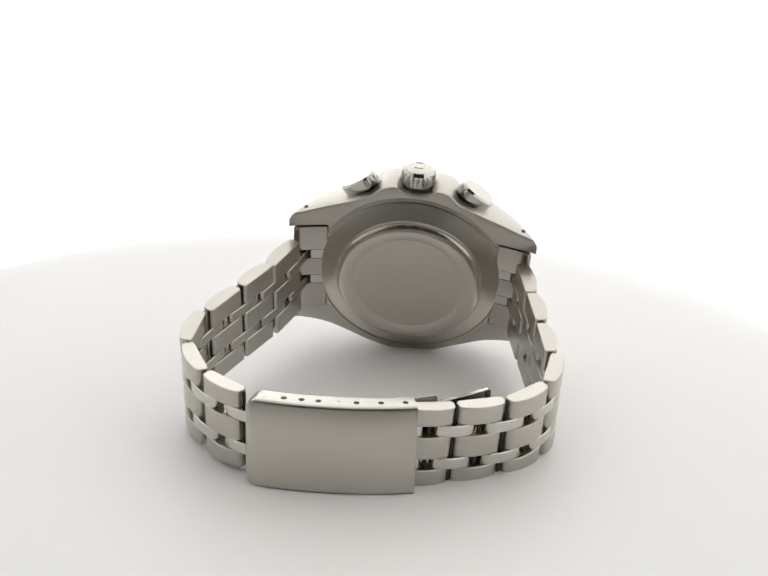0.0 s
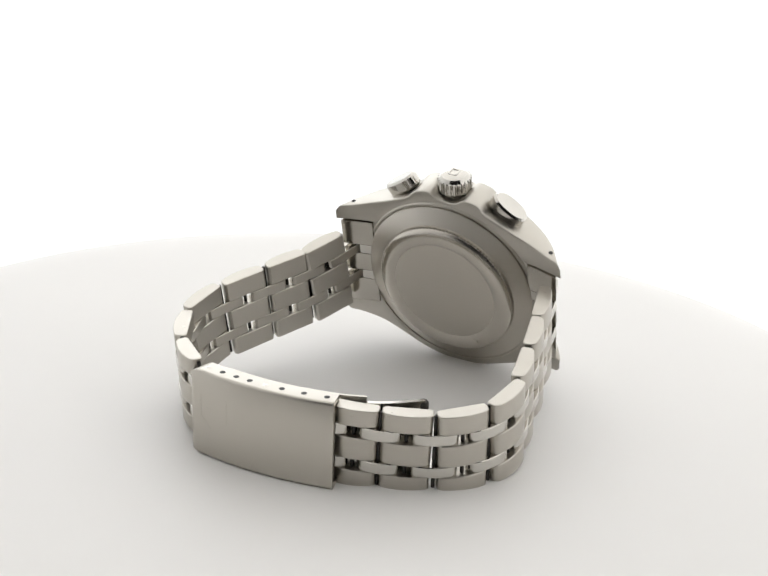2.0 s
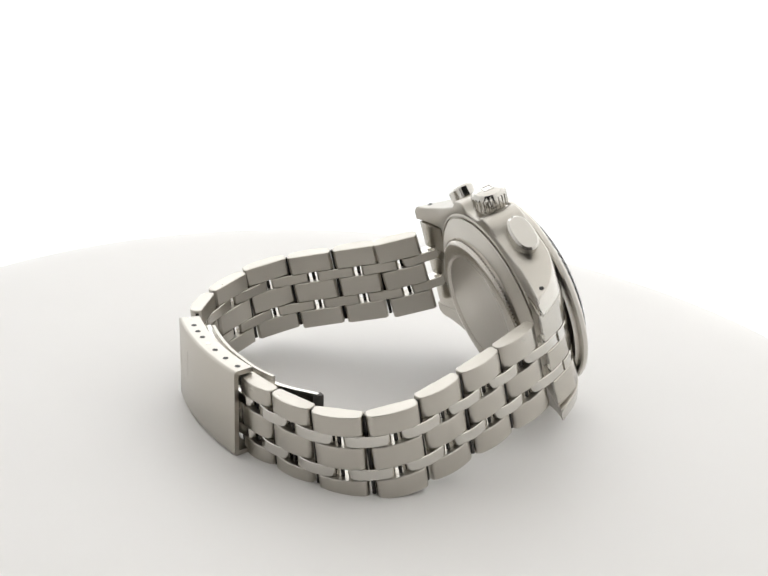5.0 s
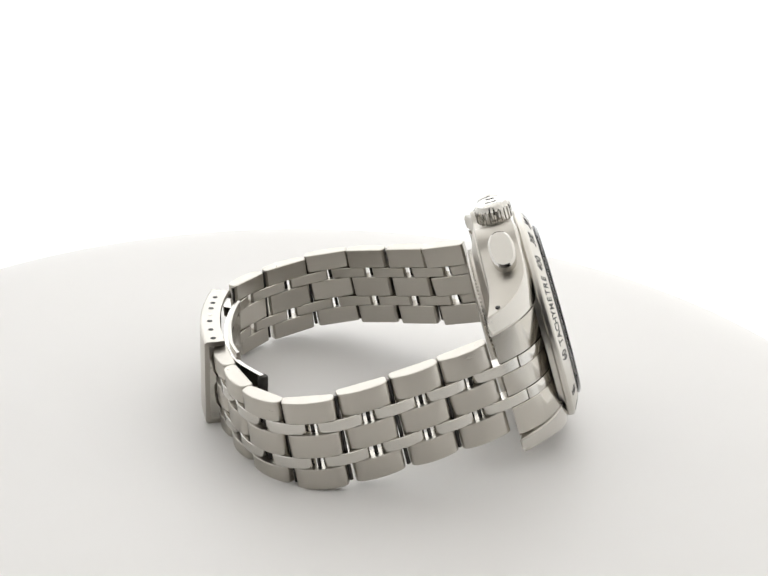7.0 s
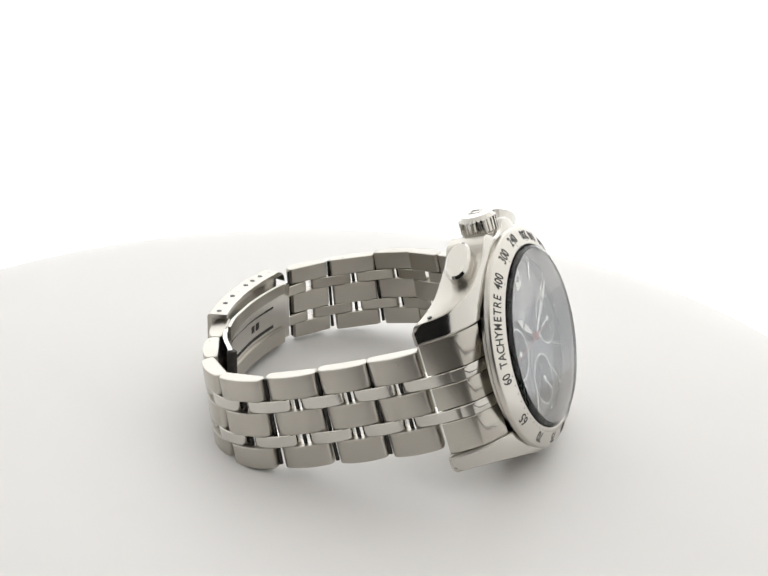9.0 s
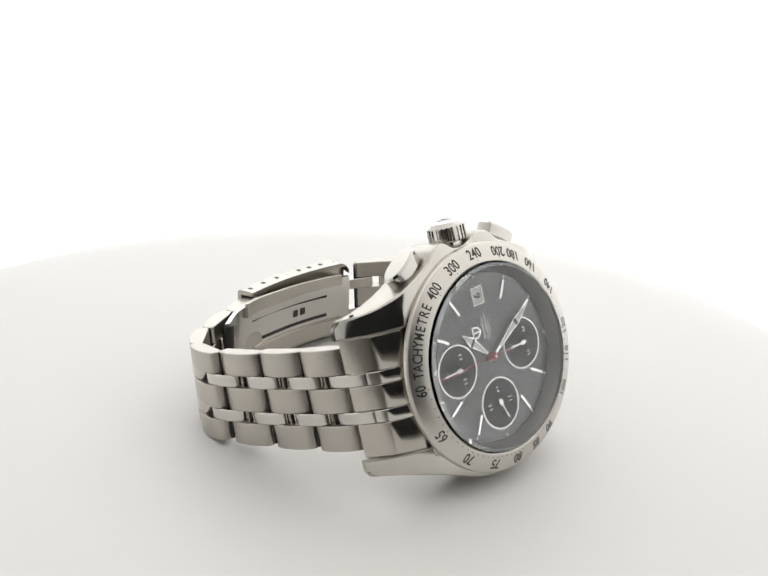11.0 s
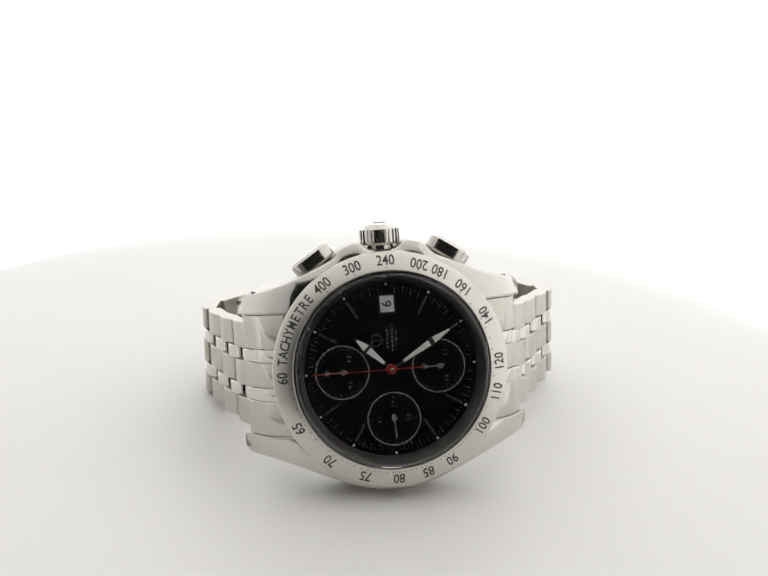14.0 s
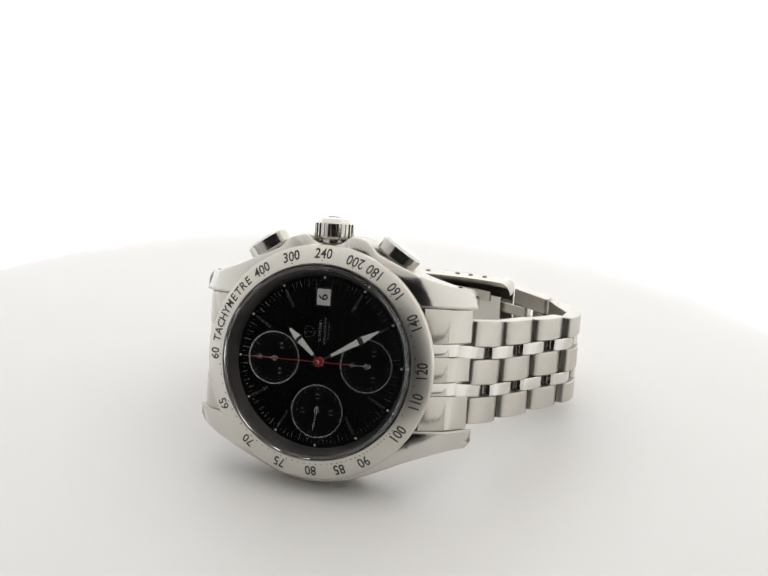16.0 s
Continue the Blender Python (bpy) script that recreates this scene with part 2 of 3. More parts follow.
def lug_slope(x, share):
    """How far the face is set back (x, z) at a share of its width; it slopes towards the flank."""
    rise = (lug_top(x - 0.1) - lug_top(x + 0.1)) / 0.2
    a = math.atan(max(rise, 0.0))
    return 0.85 * share * math.sin(a), 0.85 * share * math.cos(a)


def build_case(watch):
    bm = bmesh.new()
    xs = [-17.0 + 34.0 * i / 68 for i in range(69)]
    loft(bm, [rounded_section(x, -shoulder(x) + 0.7, shoulder(x) - 0.7, lug_bottom(x) + 0.08, min(-3.2, lug_top(x) - 1.7), 0.4) for x in xs])
    case = case_part("case", bm, CASE_STEEL, watch, "satin steel chronograph case with flaring polished lugs")
    # each flank runs in one sweep from lug tip to lug tip, with a polished upper face
    for sy in (-1, 1):
        rings = []
        n = 132
        for i in range(n + 1):
            t = -1 + 2 * i / n
            x = 24.6 * math.copysign(1 - (1 - abs(t)) ** 1.25, t)
            ax = abs(x)
            near = max(10.25, math.sqrt(max(18.75 ** 2 - x * x, 0.0)))
            far = shoulder(x) + (guard(x) if sy > 0 else 0.0)
            tip = max(0.0, (ax - 23.6) / 1.15)
            far -= 1.3 * tip ** 2
            zb = lug_bottom(x)
            zt = max(lug_top(x), zb + 0.6)
            ring = []
            for px, py, pz in rounded_section(x, near, far, zb, zt, 0.42):
                share = min(max((py - near) / max(far - near, 0.1), 0.0), 1.0) * min(max((pz - zb) / (zt - zb), 0.0), 1.0)
                dx, dz = lug_slope(ax, share)
                ring.append((px - math.copysign(dx, x), sy * py, pz - dz))
            rings.append(ring)
        bm = bmesh.new()
        loft(bm, rings)
        for k, f in enumerate(list(bm.faces)):
            f.material_index = int(k < n * 16 and k % 16 in (1, 2, 3))
        case_part("case_flank", bm, CASE_STEEL, case, "satin case flank with mirror-polished lug tops", inside=LUG_POLISH, angle=28)
    for x in (-21.6, 21.6):
        bm = bmesh.new()
        lathe(bm, [(0, -0.5), (0.42, -0.5), (0.42, 0.06), (0, 0.06)], 16)
        m = Matrix.Translation((x, shoulder(x), -9.2)) @ pose(0, 0, 0, -90, 0, 0)
        case_part("lug_hole", moved(bm, m), DARK_STEEL, case, "dark drilled spring-bar hole")


def build_case_back(watch):
    bm = bmesh.new()
    lathe(bm, [(19.2, -9.0), (19.2, -9.9), (18.85, -10.05), (18.78, -9.1), (18.4, -9.1), (18.3, -10.2), (18.0, -10.4), (14.95, -11.35), (14.8, -11.45), (14.75, -11.9)], 144)
    back = turned_part("case_back", bm, BACK_STEEL, watch, "circular-brushed steel screw-down case back")
    bm = bmesh.new()
    lathe(bm, [(14.6, -11.3), (14.6, -12.15), (14.35, -12.45), (13.9, -12.72), (13.3, -12.9), (12.7, -12.98), (12.1, -12.95), (11.6, -12.83), (11.3, -12.72), (11.1, -12.68)], 144)
    turned_child("raised_ring", bm, RING_STEEL, back, "softly rounded polished ring", smooth=True)
    bm = bmesh.new()
    lathe(bm, [(11.1, -12.4), (11.1, -12.68), (6.0, -12.66), (0, -12.66)], 96)
    turned_child("centre_disc", bm, DISC_STEEL, back, "plain satin centre disc", smooth=True)
    bm = bmesh.new()
    n = 120
    for i in range(n):
        a = 2 * math.pi * i / n
        o = [(14.5, -0.2), (14.5, 0.2), (14.84, 0.14), (14.84, -0.14)]
        loft(bm, [[(x * math.cos(a) - y * math.sin(a), x * math.sin(a) + y * math.cos(a), z) for x, y in o] for z in (-11.3, -12.2)])
    turned_child("fluted_edge", bm, DISC_STEEL, back, "fine fluting round the case back")


def build_bezel(watch):
    bm = bmesh.new()
    lathe(bm, [(16.3, -3.2), (18.5, -3.2), (18.55, -2.3), (19.4, -2.35), (19.68, -2.1), (19.7, -1.45), (19.58, -1.15), (19.3, -0.92), (16.75, 0.3), (16.55, 0.36), (16.35, 0.3), (16.3, -3.2)], 144)
    bezel = turned_part("bezel", bm, BEZEL_STEEL, watch, "engraved steel tachymeter bezel", angle=18)
    slope = math.degrees(math.atan2(1.22, 2.55))

    def put(text, ang, inward, size, name):
        bm = letters(text, size, "ink", 0.03)
        for v in bm.verts:
            v.co.x *= 0.64 if text == "M" else 0.78
        p = clock(ang, 18.1)
        turn = math.degrees(math.atan2(p.y, p.x))
        m = Matrix.Rotation(radians(turn), 4, "Z") @ Matrix.Translation((18.1, 0, -0.335)) @ pose(0, 0, 0, 0, slope, 0)
        m = m @ Matrix.Rotation(radians(90 if inward else -90), 4, "Z")
        turned_child(name, moved(bm, m), INK, bezel)
    for v in (60, 65, 70, 75, 80, 85, 90, 100, 110, 120, 140, 160, 180, 200, 240, 300, 400):
        put(str(v), 21600 / v, 100 <= v <= 200, 2.6, "numeral")
    for i, ch in enumerate("TACHYMETRE"):
        put(ch, 8.3 + 4.0 * i, False, 2.4, "letter")
    bm = bmesh.new()
    ticks = set()
    for v in (60, 110, 120, 140, 160, 180, 200, 240, 300, 400):
        ticks.add(round(21600 / v, 2))
    ticks |= {round(21600 / v, 2) for v in range(61, 101)}
    ticks |= {round(21600 / v, 2) for v in (105, 115, 125, 130, 135, 150)}
    for a in ticks:
        p = clock(a, 16.95)
        loft(bm, [[(p.x + 0.13 * math.cos(k), p.y + 0.13 * math.sin(k), z) for k in (0, 1.05, 2.09, 3.14, 4.19, 5.24)] for z in (0.1, 0.225)])
    turned_child("scale_dots", bm, INK, bezel, "tiny black engraved scale dots")


def build_crystal(watch):
    bm = bmesh.new()
    lathe(bm, [(0, -0.2), (15.9, -0.2), (16.1, 0.0), (16.1, 0.75), (15.5, 1.2), (0, 1.2)], 128)
    ob = case_part("crystal", bm, GLASS, watch, "clear raised sapphire crystal with bevelled rim", angle=20)
    ob.visible_shadow = False
    bm = bmesh.new()
    lathe(bm, [(16.1, -0.35), (16.1, -2.7), (14.5, -2.6), (14.5, -2.45), (15.8, -0.45), (16.1, -0.35)], 128)
    case_part("inner_flange", bm, FLANGE, watch, "sloped dark grey ring between dial and crystal")


DIAL_Z = -2.4
SUBS = ((-8.15, 0.0), (8.05, -0.1), (0.0, -8.4))


def stadium(length, width, n=8):
    out = []
    h = length / 2 - width / 2
    for s, a0 in ((1, -90), (-1, 90)):
        for i in range(n + 1):
            a = radians(a0 + 180 * i / n)
            out.append((s * h + width / 2 * math.cos(a), width / 2 * math.sin(a)))
    return out


def build_dial(watch):
    bm = bmesh.new()
    lathe(bm, [(0, DIAL_Z), (14.6, DIAL_Z), (14.6, DIAL_Z - 0.5), (0, DIAL_Z - 0.5)], 96)
    dial = case_part("dial", bm, DIAL_BLACK, watch, "satin black chronograph dial")
    z = DIAL_Z
    for h in (1, 2, 4, 5, 7, 8, 10, 11):
        bm = bmesh.new()
        bar(bm, clock(30 * h, 10.2), clock(30 * h, 13.5), 0.46, z + 0.01, z + 0.2)
        case_part("hour_marker", bm, MIRROR, dial, "applied polished baton hour marker", smooth=False)
    for h in range(12):
        bm = bmesh.new()
        p = clock(30 * h, 14.15)
        lathe(bm, [(0.2, 0), (0.2, 0.06), (0, 0.06)], 12)
        case_part("lume_dot", moved(bm, Matrix.Translation((p.x, p.y, z))), LUME, dial)
    bm = bmesh.new()
    for i in range(120):
        if i % 10 == 0:
            continue
        a = i * 3.0
        major = i % 2 == 0
        bar(bm, clock(a, 12.7 if major else 13.3), clock(a, 13.9), 0.15 if major else 0.10, z + 0.005, z + 0.02)
    case_part("minute_track", bm, TRACK_PRINT, dial, "fine grey printed seconds scale", smooth=False)
    for k, (cx, cy) in enumerate(SUBS):
        bm = bmesh.new()
        lathe(bm, [(0, 0.006), (4.3, 0.006), (4.3, 0.0)], 64)
        sub = case_part("subdial", moved(bm, Matrix.Translation((cx, cy, z))), SUB_BLACK, dial, "recessed black subdial")
        bm = bmesh.new()
        lathe(bm, [(4.28, 0.0), (4.28, 0.05), (4.55, 0.05), (4.55, 0.0)], 72)
        case_part("subdial_ring", moved(bm, Matrix.Translation((cx, cy, z))), PRINT, dial, "thin pale printed ring of a subdial")
        bm = bmesh.new()
        n = 30 if k != 2 else 20
        for i in range(n):
            a = 360 / n * i
            big = i % (n // 10 if k != 2 else 5) == 0
            p, q = clock(a, 3.3 if big else 3.65), clock(a, 4.0)
            bar(bm, p + Vector((cx, cy)), q + Vector((cx, cy)), 0.09, z + 0.012, z + 0.03)
        case_part("subdial_scale", bm, DIM_PRINT, dial, "fine ticks of a subdial", smooth=False)
        bm = bmesh.new()
        for a in ((120, 240, 0) if k != 2 else (90, 180, 0)):
            p = clock(a, 2.5) + Vector((cx, cy))
            for o in (-0.35, 0.35):
                bar(bm, (p.x - 0.35, p.y + o), (p.x + 0.35, p.y + o), 0.25, z + 0.012, z + 0.03)
        case_part("subdial_print", bm, DIM_PRINT, dial, "", smooth=False)
    # date
    bm = bmesh.new()
    plate(bm, [(-1.15, 9.5), (1.15, 9.5), (1.15, 12.2), (-1.15, 12.2)], z + 0.01, z + 0.03)
    date = case_part("date_window", bm, DATE_WHITE, dial, "white date window with black figure", smooth=False)
    bm = letters("6", 2.3, "ink", 0.01)
    case_part("date_figure", moved(bm, Matrix.Translation((0, 10.85, z + 0.05)) @ Matrix.Rotation(radians(90), 4, "Z")), INK, dial, "", smooth=False)
    bm = bmesh.new()
    for p, q in (((-1.3, 9.35), (1.3, 9.35)), ((1.3, 9.35), (1.3, 12.35)), ((1.3, 12.35), (-1.3, 12.35)), ((-1.3, 12.35), (-1.3, 9.35))):
        bar(bm, p, q, 0.18, z + 0.01, z + 0.08)
    case_part("date_frame", bm, POLISHED, dial, "", smooth=False)
    # maker's mark as a plain shield outline and bars of print
    bm = bmesh.new()
    sh = [(-0.9, -0.9), (-0.9, 0.9), (0.2, 0.9), (1.05, 0.0), (0.2, -0.9)]
    for p, q in zip(sh, sh[1:] + sh[:1]):
        bar(bm, (p[0] - 2.0, p[1] + 4.9), (q[0] - 2.0, q[1] + 4.9), 0.22, z + 0.01, z + 0.08)
    bar(bm, (-2.7, 4.9), (-1.2, 4.9), 0.18, z + 0.01, z + 0.08)
    case_part("shield_emblem", bm, MIRROR, dial, "small pale shield outline emblem", smooth=False)
    bm = bmesh.new()
    for x, y0, y1, w in ((-0.3, 3.4, 7.0, 0.45), (0.55, 2.9, 7.4, 0.4), (1.2, 3.8, 6.6, 0.3)):
        y = y0
        while y < y1:
            bar(bm, (x, y), (x, min(y + 0.5, y1)), w, z + 0.01, z + 0.025)
            y += 0.68
    case_part("dial_print", bm, DIM_PRINT, dial, "rows of small grey print", smooth=False)


def build_hands(watch):
    z = DIAL_Z

    def baton(name, angle, length, wide, z0, label):
        bm = bmesh.new()
        d = clock(angle, 1)
        s = Vector((-d.y, d.x))
        prof = ((-1.2, 0.10), (0.9, 0.18), (length * 0.63, 0.52 * wide), (length * 0.69, 0.56 * wide), (length, 0.05))
        left = [d * a + s * b for a, b in prof]
        right = [d * a - s * b for a, b in reversed(prof)]
        o = left + right
        loft(bm, [[(p.x, p.y, z0) for p in o], [(p.x, p.y, z0 + 0.16) for p in o]])
        hand = case_part(name, bm, MIRROR, watch, label, smooth=False)
        bm = bmesh.new()
        bar(bm, d * length * 0.20, d * length * 0.62, 0.32 * wide, z0 + 0.15, z0 + 0.20, 0.74 * wide)
        bar(bm, d * length * 0.69, d * length * 0.94, 0.80 * wide, z0 + 0.15, z0 + 0.20, 0.2 * wide)
        case_part("lume_inlay", bm, LUME, hand, "white lume inlay", smooth=False)
        bm = bmesh.new()
        bar(bm, d * length * 0.628, d * length * 0.682, 0.95 * wide, z0 + 0.15, z0 + 0.21)
        case_part("dark_band", bm, INK, hand, "black cross band", smooth=False)
    baton("hour_hand", 43.5, 8.0, 1.55, z + 0.35, "steel lance hour hand with white inlay")
    baton("minute_hand", 149.5, 12.4, 1.35, z + 0.62, "long steel lance minute hand with white inlay")
    bm = bmesh.new()
    bar(bm, clock(0, -5.2), clock(0, 13.3), 0.17, z + 0.88, z + 0.98, 0.10)
    second = case_part("chronograph_hand", bm, RED, watch, "thin red central chronograph hand", smooth=False)
    bm = bmesh.new()
    lathe(bm, [(0.82, 0.2), (0.82, 1.02), (0.72, 1.15), (0.5, 1.17), (0.45, 1.3), (0, 1.3)], 24)
    case_part("hub", moved(bm, Matrix.Translation((0, 0, z))), RED, second, "red centre cap")
    bm = bmesh.new()
    lathe(bm, [(0.3, 1.25), (0.3, 1.42), (0.2, 1.5), (0, 1.5)], 20)
    case_part("hub_pin", moved(bm, Matrix.Translation((0, 0, z))), POLISHED, second, "polished centre pin")
    made = []
    for (cx, cy), ang, ln in zip(SUBS, (0, 0, 0), (3.4, 3.2, 3.3)):
        bm = bmesh.new()
        d = [(-ln, 0.05), (-ln * 0.72, 0.24), (-ln * 0.52, 0.10), (-0.5, 0.10), (0, 0.5), (0.75, 0.32), (0.95, 0.0)]
        o = d + [(a, -b) for a, b in reversed(d) if b]
        loft(bm, [[(a, b, 0) for a, b in o], [(a, b, 0.12) for a, b in o]])
        moved(bm, UNIT)
        h = part("subdial_hand", bm, PRINT, watch, "small white leaf hand of a subdial", smooth=False)
        h.matrix_basis = hand_pose(cx, cy, ang)
        made.append(h)
    return made[2]


def hand_pose(cx, cy, ang):
    rot = CASE.to_3x3().to_4x4()
    p = CASE @ Vector((cx, cy, DIAL_Z + 0.22))
    return Matrix.Translation(p * MM) @ rot.to_quaternion().to_matrix().to_4x4() @ Matrix.Rotation(radians(-ang), 4, "Z")


def build_crown(watch):
    bm = bmesh.new()
    n = 144

    def wave(i, k):
        return 1.0 if k not in (2, 3, 4) else 1 + 0.035 * (1 if (i // 3) % 2 else -1)
    lathe(bm, [(2.2, 19.0), (2.2, 20.5), (3.1, 20.7), (3.25, 21.0), (3.25, 23.2), (3.05, 23.4), (2.6, 24.0), (1.6, 24.3), (0, 24.35)], n, wave)
    m = Matrix.Translation((0, 0, -5.7)) @ Matrix.Rotation(radians(-90), 4, "X")
    crown = case_part("crown", moved(bm, m), POLISHED, watch, "fluted polished steel winding crown", angle=25)
    bm = bmesh.new()
    for a, b in (((-0.8, -0.9), (-0.8, 0.9)), ((0.8, -0.9), (0.8, 0.9)), ((-0.8, 0.9), (0.8, 0.9)), ((-0.8, -0.9), (0.8, -0.9))):
        bar(bm, a, b, 0.3, 24.1, 24.42)
    case_part("crown_emblem", moved(bm, m), POLISHED, crown, "", smooth=False)


def build_pushers(watch):
    for s in (-1, 1):
        ang = math.degrees(math.atan2(4.48, 5.74)) * -s
        centre = (s * 10.9, 18.1, -6.0)
        m = Matrix.Translation(centre) @ Matrix.Rotation(radians(ang + 4 * s), 4, "Z") @ Matrix.Rotation(radians(-90), 4, "X")
        bm = bmesh.new()
        oval = []
        for i in range(40):
            c, d = math.cos(2 * math.pi * i / 40), math.sin(2 * math.pi * i / 40)
            oval.append((3.8 * math.copysign(abs(c) ** 0.92, c), 2.25 * math.copysign(abs(d) ** 0.88, d)))
        plate(bm, oval, -0.4, 2.3, 0.42)
        p = case_part("pusher", moved(bm, m), POLISHED, watch, "oval polished steel chronograph pusher")
        bm = bmesh.new()
        plate(bm, stadium(5.6, 2.7), -2.5, 0.1)
        case_part("pusher_stem", moved(bm, m), DARK_STEEL, p, "")


ROWS = (("outer", -1), ("bar", -1), ("centre", 0), ("bar", 1), ("outer", 1))


def link_piece(length, y0, y1, thick, dome, r=0.45, inner=0.0):
    """A bracelet piece: x along the strap, y across, z outwards, with a domed face and rounded ends."""
    h = length / 2
    top = []
    n = 8
    for i in range(n + 1):
        x = -h + r + (length - 2 * r) * i / n
        top.append((x, thick / 2 - dome * (x / h) ** 2))
    e = thick / 2 - dome
    prof = top + [(h - 0.12, e - r * 0.35), (h, e - r), (h, -thick / 2 + 0.4), (h - 0.4, -thick / 2), (-h + 0.4, -thick / 2), (-h, -thick / 2 + 0.4), (-h, e - r), (-h + 0.12, e - r * 0.35)]
    c = 0.14
    bm = bmesh.new()
    rings = []
    for y, k in ((y0, c), (y0 + c, 0), (y1 - c, 0), (y1, c)):
        rings.append([(x * (1 - k / h), y, z * (1 - k / (thick / 2))) for x, z in prof])
    loft(bm, rings)
    for f in bm.faces:
        f.material_index = int(all(v.co.z < -thick * 0.25 for v in f.verts))
    return bm


LIFT = 15.95
UP_CASE, UP_CLASP = Vector((-0.0687, 0.3096, 0.9484)), Vector((0.0, 0.06, 0.998))


END_A = CASE @ Vector((-21.1, 0, -7.3)) - Vector((0, 0, LIFT))
END_B = CASE @ Vector((21.1, 0, -7.3)) - Vector((0, 0, LIFT))


def build_strap_side(watch, stations, out_sign, width0, width1, skip_pin=-1):
    """Links along a run of stations from the case to the clasp; each has three broad pieces and two polished bars."""
    pts = [Vector(p) + Vector((0, 0, LIFT)) for p in stations]
    curve = spread(pts, 2)
    n = len(pts)

    def place(i2):
        a, b = curve[max(i2 - 1, 0)], curve[min(i2 + 1, len(curve) - 1)]
        t = (b - a).normalized()
        k = i2 / (len(curve) - 1)
        w = UP_CASE.lerp(UP_CLASP, k)
        w = (w - t * w.dot(t)).normalized()
        nrm = t.cross(w) * out_sign
        m = Matrix((t, w, nrm)).transposed().to_4x4()
        m.translation = curve[i2]
        return m
    for i in range(n - 1):
        k = i / (n - 1)
        full = width0 + (width1 - width0) * k
        seg = []
        if i > 0:
            seg.append((curve[2 * i] - curve[2 * i - 2]).length)
        if i < n - 1:
            seg.append((curve[2 * i + 2] - curve[2 * i]).length)
        ln = sum(seg) / len(seg) - 0.75
        m = UNIT @ place(2 * i)
        if i == 0:
            for s in (-1, 1):
                a, b = sorted((s * 2.2, s * 4.32))
                ln2 = (curve[2] - curve[0]).length - 1.0
                part("end_bar", moved(link_piece(ln2, a, b, 2.85, 0.8, 0.6), UNIT @ place(1)), POLISHED, watch, "polished bar joining end link and bracelet", inside=BRUSHED)
            continue
        link = part("bracelet_link", moved(link_piece(ln, -2.15, 2.15, 3.0, 0.85, 0.6), m), BRUSHED, watch, "brushed steel five-piece bracelet link", inside=BRUSHED)
        for s in (-1, 1):
            a, b = sorted((s * 4.40, s * full / 2))
            part("outer_plate", moved(link_piece(ln, a, b, 3.0, 0.85, 0.6), m), BRUSHED, link, inside=BRUSHED)
        if i < n - 1:
            m2 = UNIT @ place(2 * i + 1)
            ln2 = (curve[2 * i + 2] - curve[2 * i]).length - 1.7
            for at, half in ((m2, full / 2 - 0.5), (m, 4.9)):
                if at is m and skip_pin == i:
                    continue
                bm = bmesh.new()
                lathe(bm, [(0, -half), (0.34, -half), (0.34, half), (0, half)], 12)
                part("pin", moved(bm, at @ Matrix.Rotation(radians(90), 4, "X")), SHADE_STEEL, link, "link pin coloured dark for the crevice shade")
            for s in (-1, 1):
                a, b = sorted((s * 2.18, s * 4.37))
                part("polished_bar", moved(link_piece(ln2, a, b, 2.96, 0.8, 0.6), m2), POLISHED, link, "polished narrow bar", inside=BRUSHED)


def build_end_link(watch, s):
    outer = [(17.2, -3.3), (18.4, -4.0), (19.5, -4.8), (20.4, -5.55), (21.2, -6.4), (21.9, -7.4), (22.6, -8.8), (23.2, -10.0), (23.7, -11.5)]
    inner = [(22.4, -11.4), (20.6, -10.8), (17.2, -10.1)]
    short = outer[:6] + [(22.2, -8.1), (20.6, -8.3), (20.2, -10.7), (17.2, -10.1)]

    def piece(y0, y1, o, grow=0.0):
        bm = bmesh.new()
        c = 0.12
        rings = []
        for y, k in ((y0, c), (y0 + c, 0), (y1 - c, 0), (y1, c)):
            rings.append([(s * (x + grow - k), y, z) for x, z in o])
        return loft(bm, rings)
    end = case_part("end_link", piece(-2.1, 2.1, outer + inner), END_STEEL, watch, "curved brushed steel end link between the lugs")
    for q in (-1, 1):
        a, b = sorted((q * 4.42, q * 10.15))
        case_part("outer_plate", piece(a, b, outer + inner), END_STEEL, end)
        a, b = sorted((q * 2.2, q * 4.32))
        case_part("polished_bar", piece(a, b, short, 0.12), POLISHED, end, "polished narrow bar")


def clasp_curve(k, off=0.0):
    """A point of the clasp's middle line (0 at the hinge end, 1 at the far end), shifted outwards."""
    a, b, c = Vector((-10.6, 30.6)), Vector((3.2, 33.7)), Vector((17.6, 33.6))
    ctrl = 2 * b - (a + c) / 2
    p = a * (1 - k) ** 2 + ctrl * 2 * k * (1 - k) + c * k * k
    d = ((ctrl - a) * (1 - k) + (c - ctrl) * k).normalized()
    return p + Vector((-d.y, d.x)) * off, d


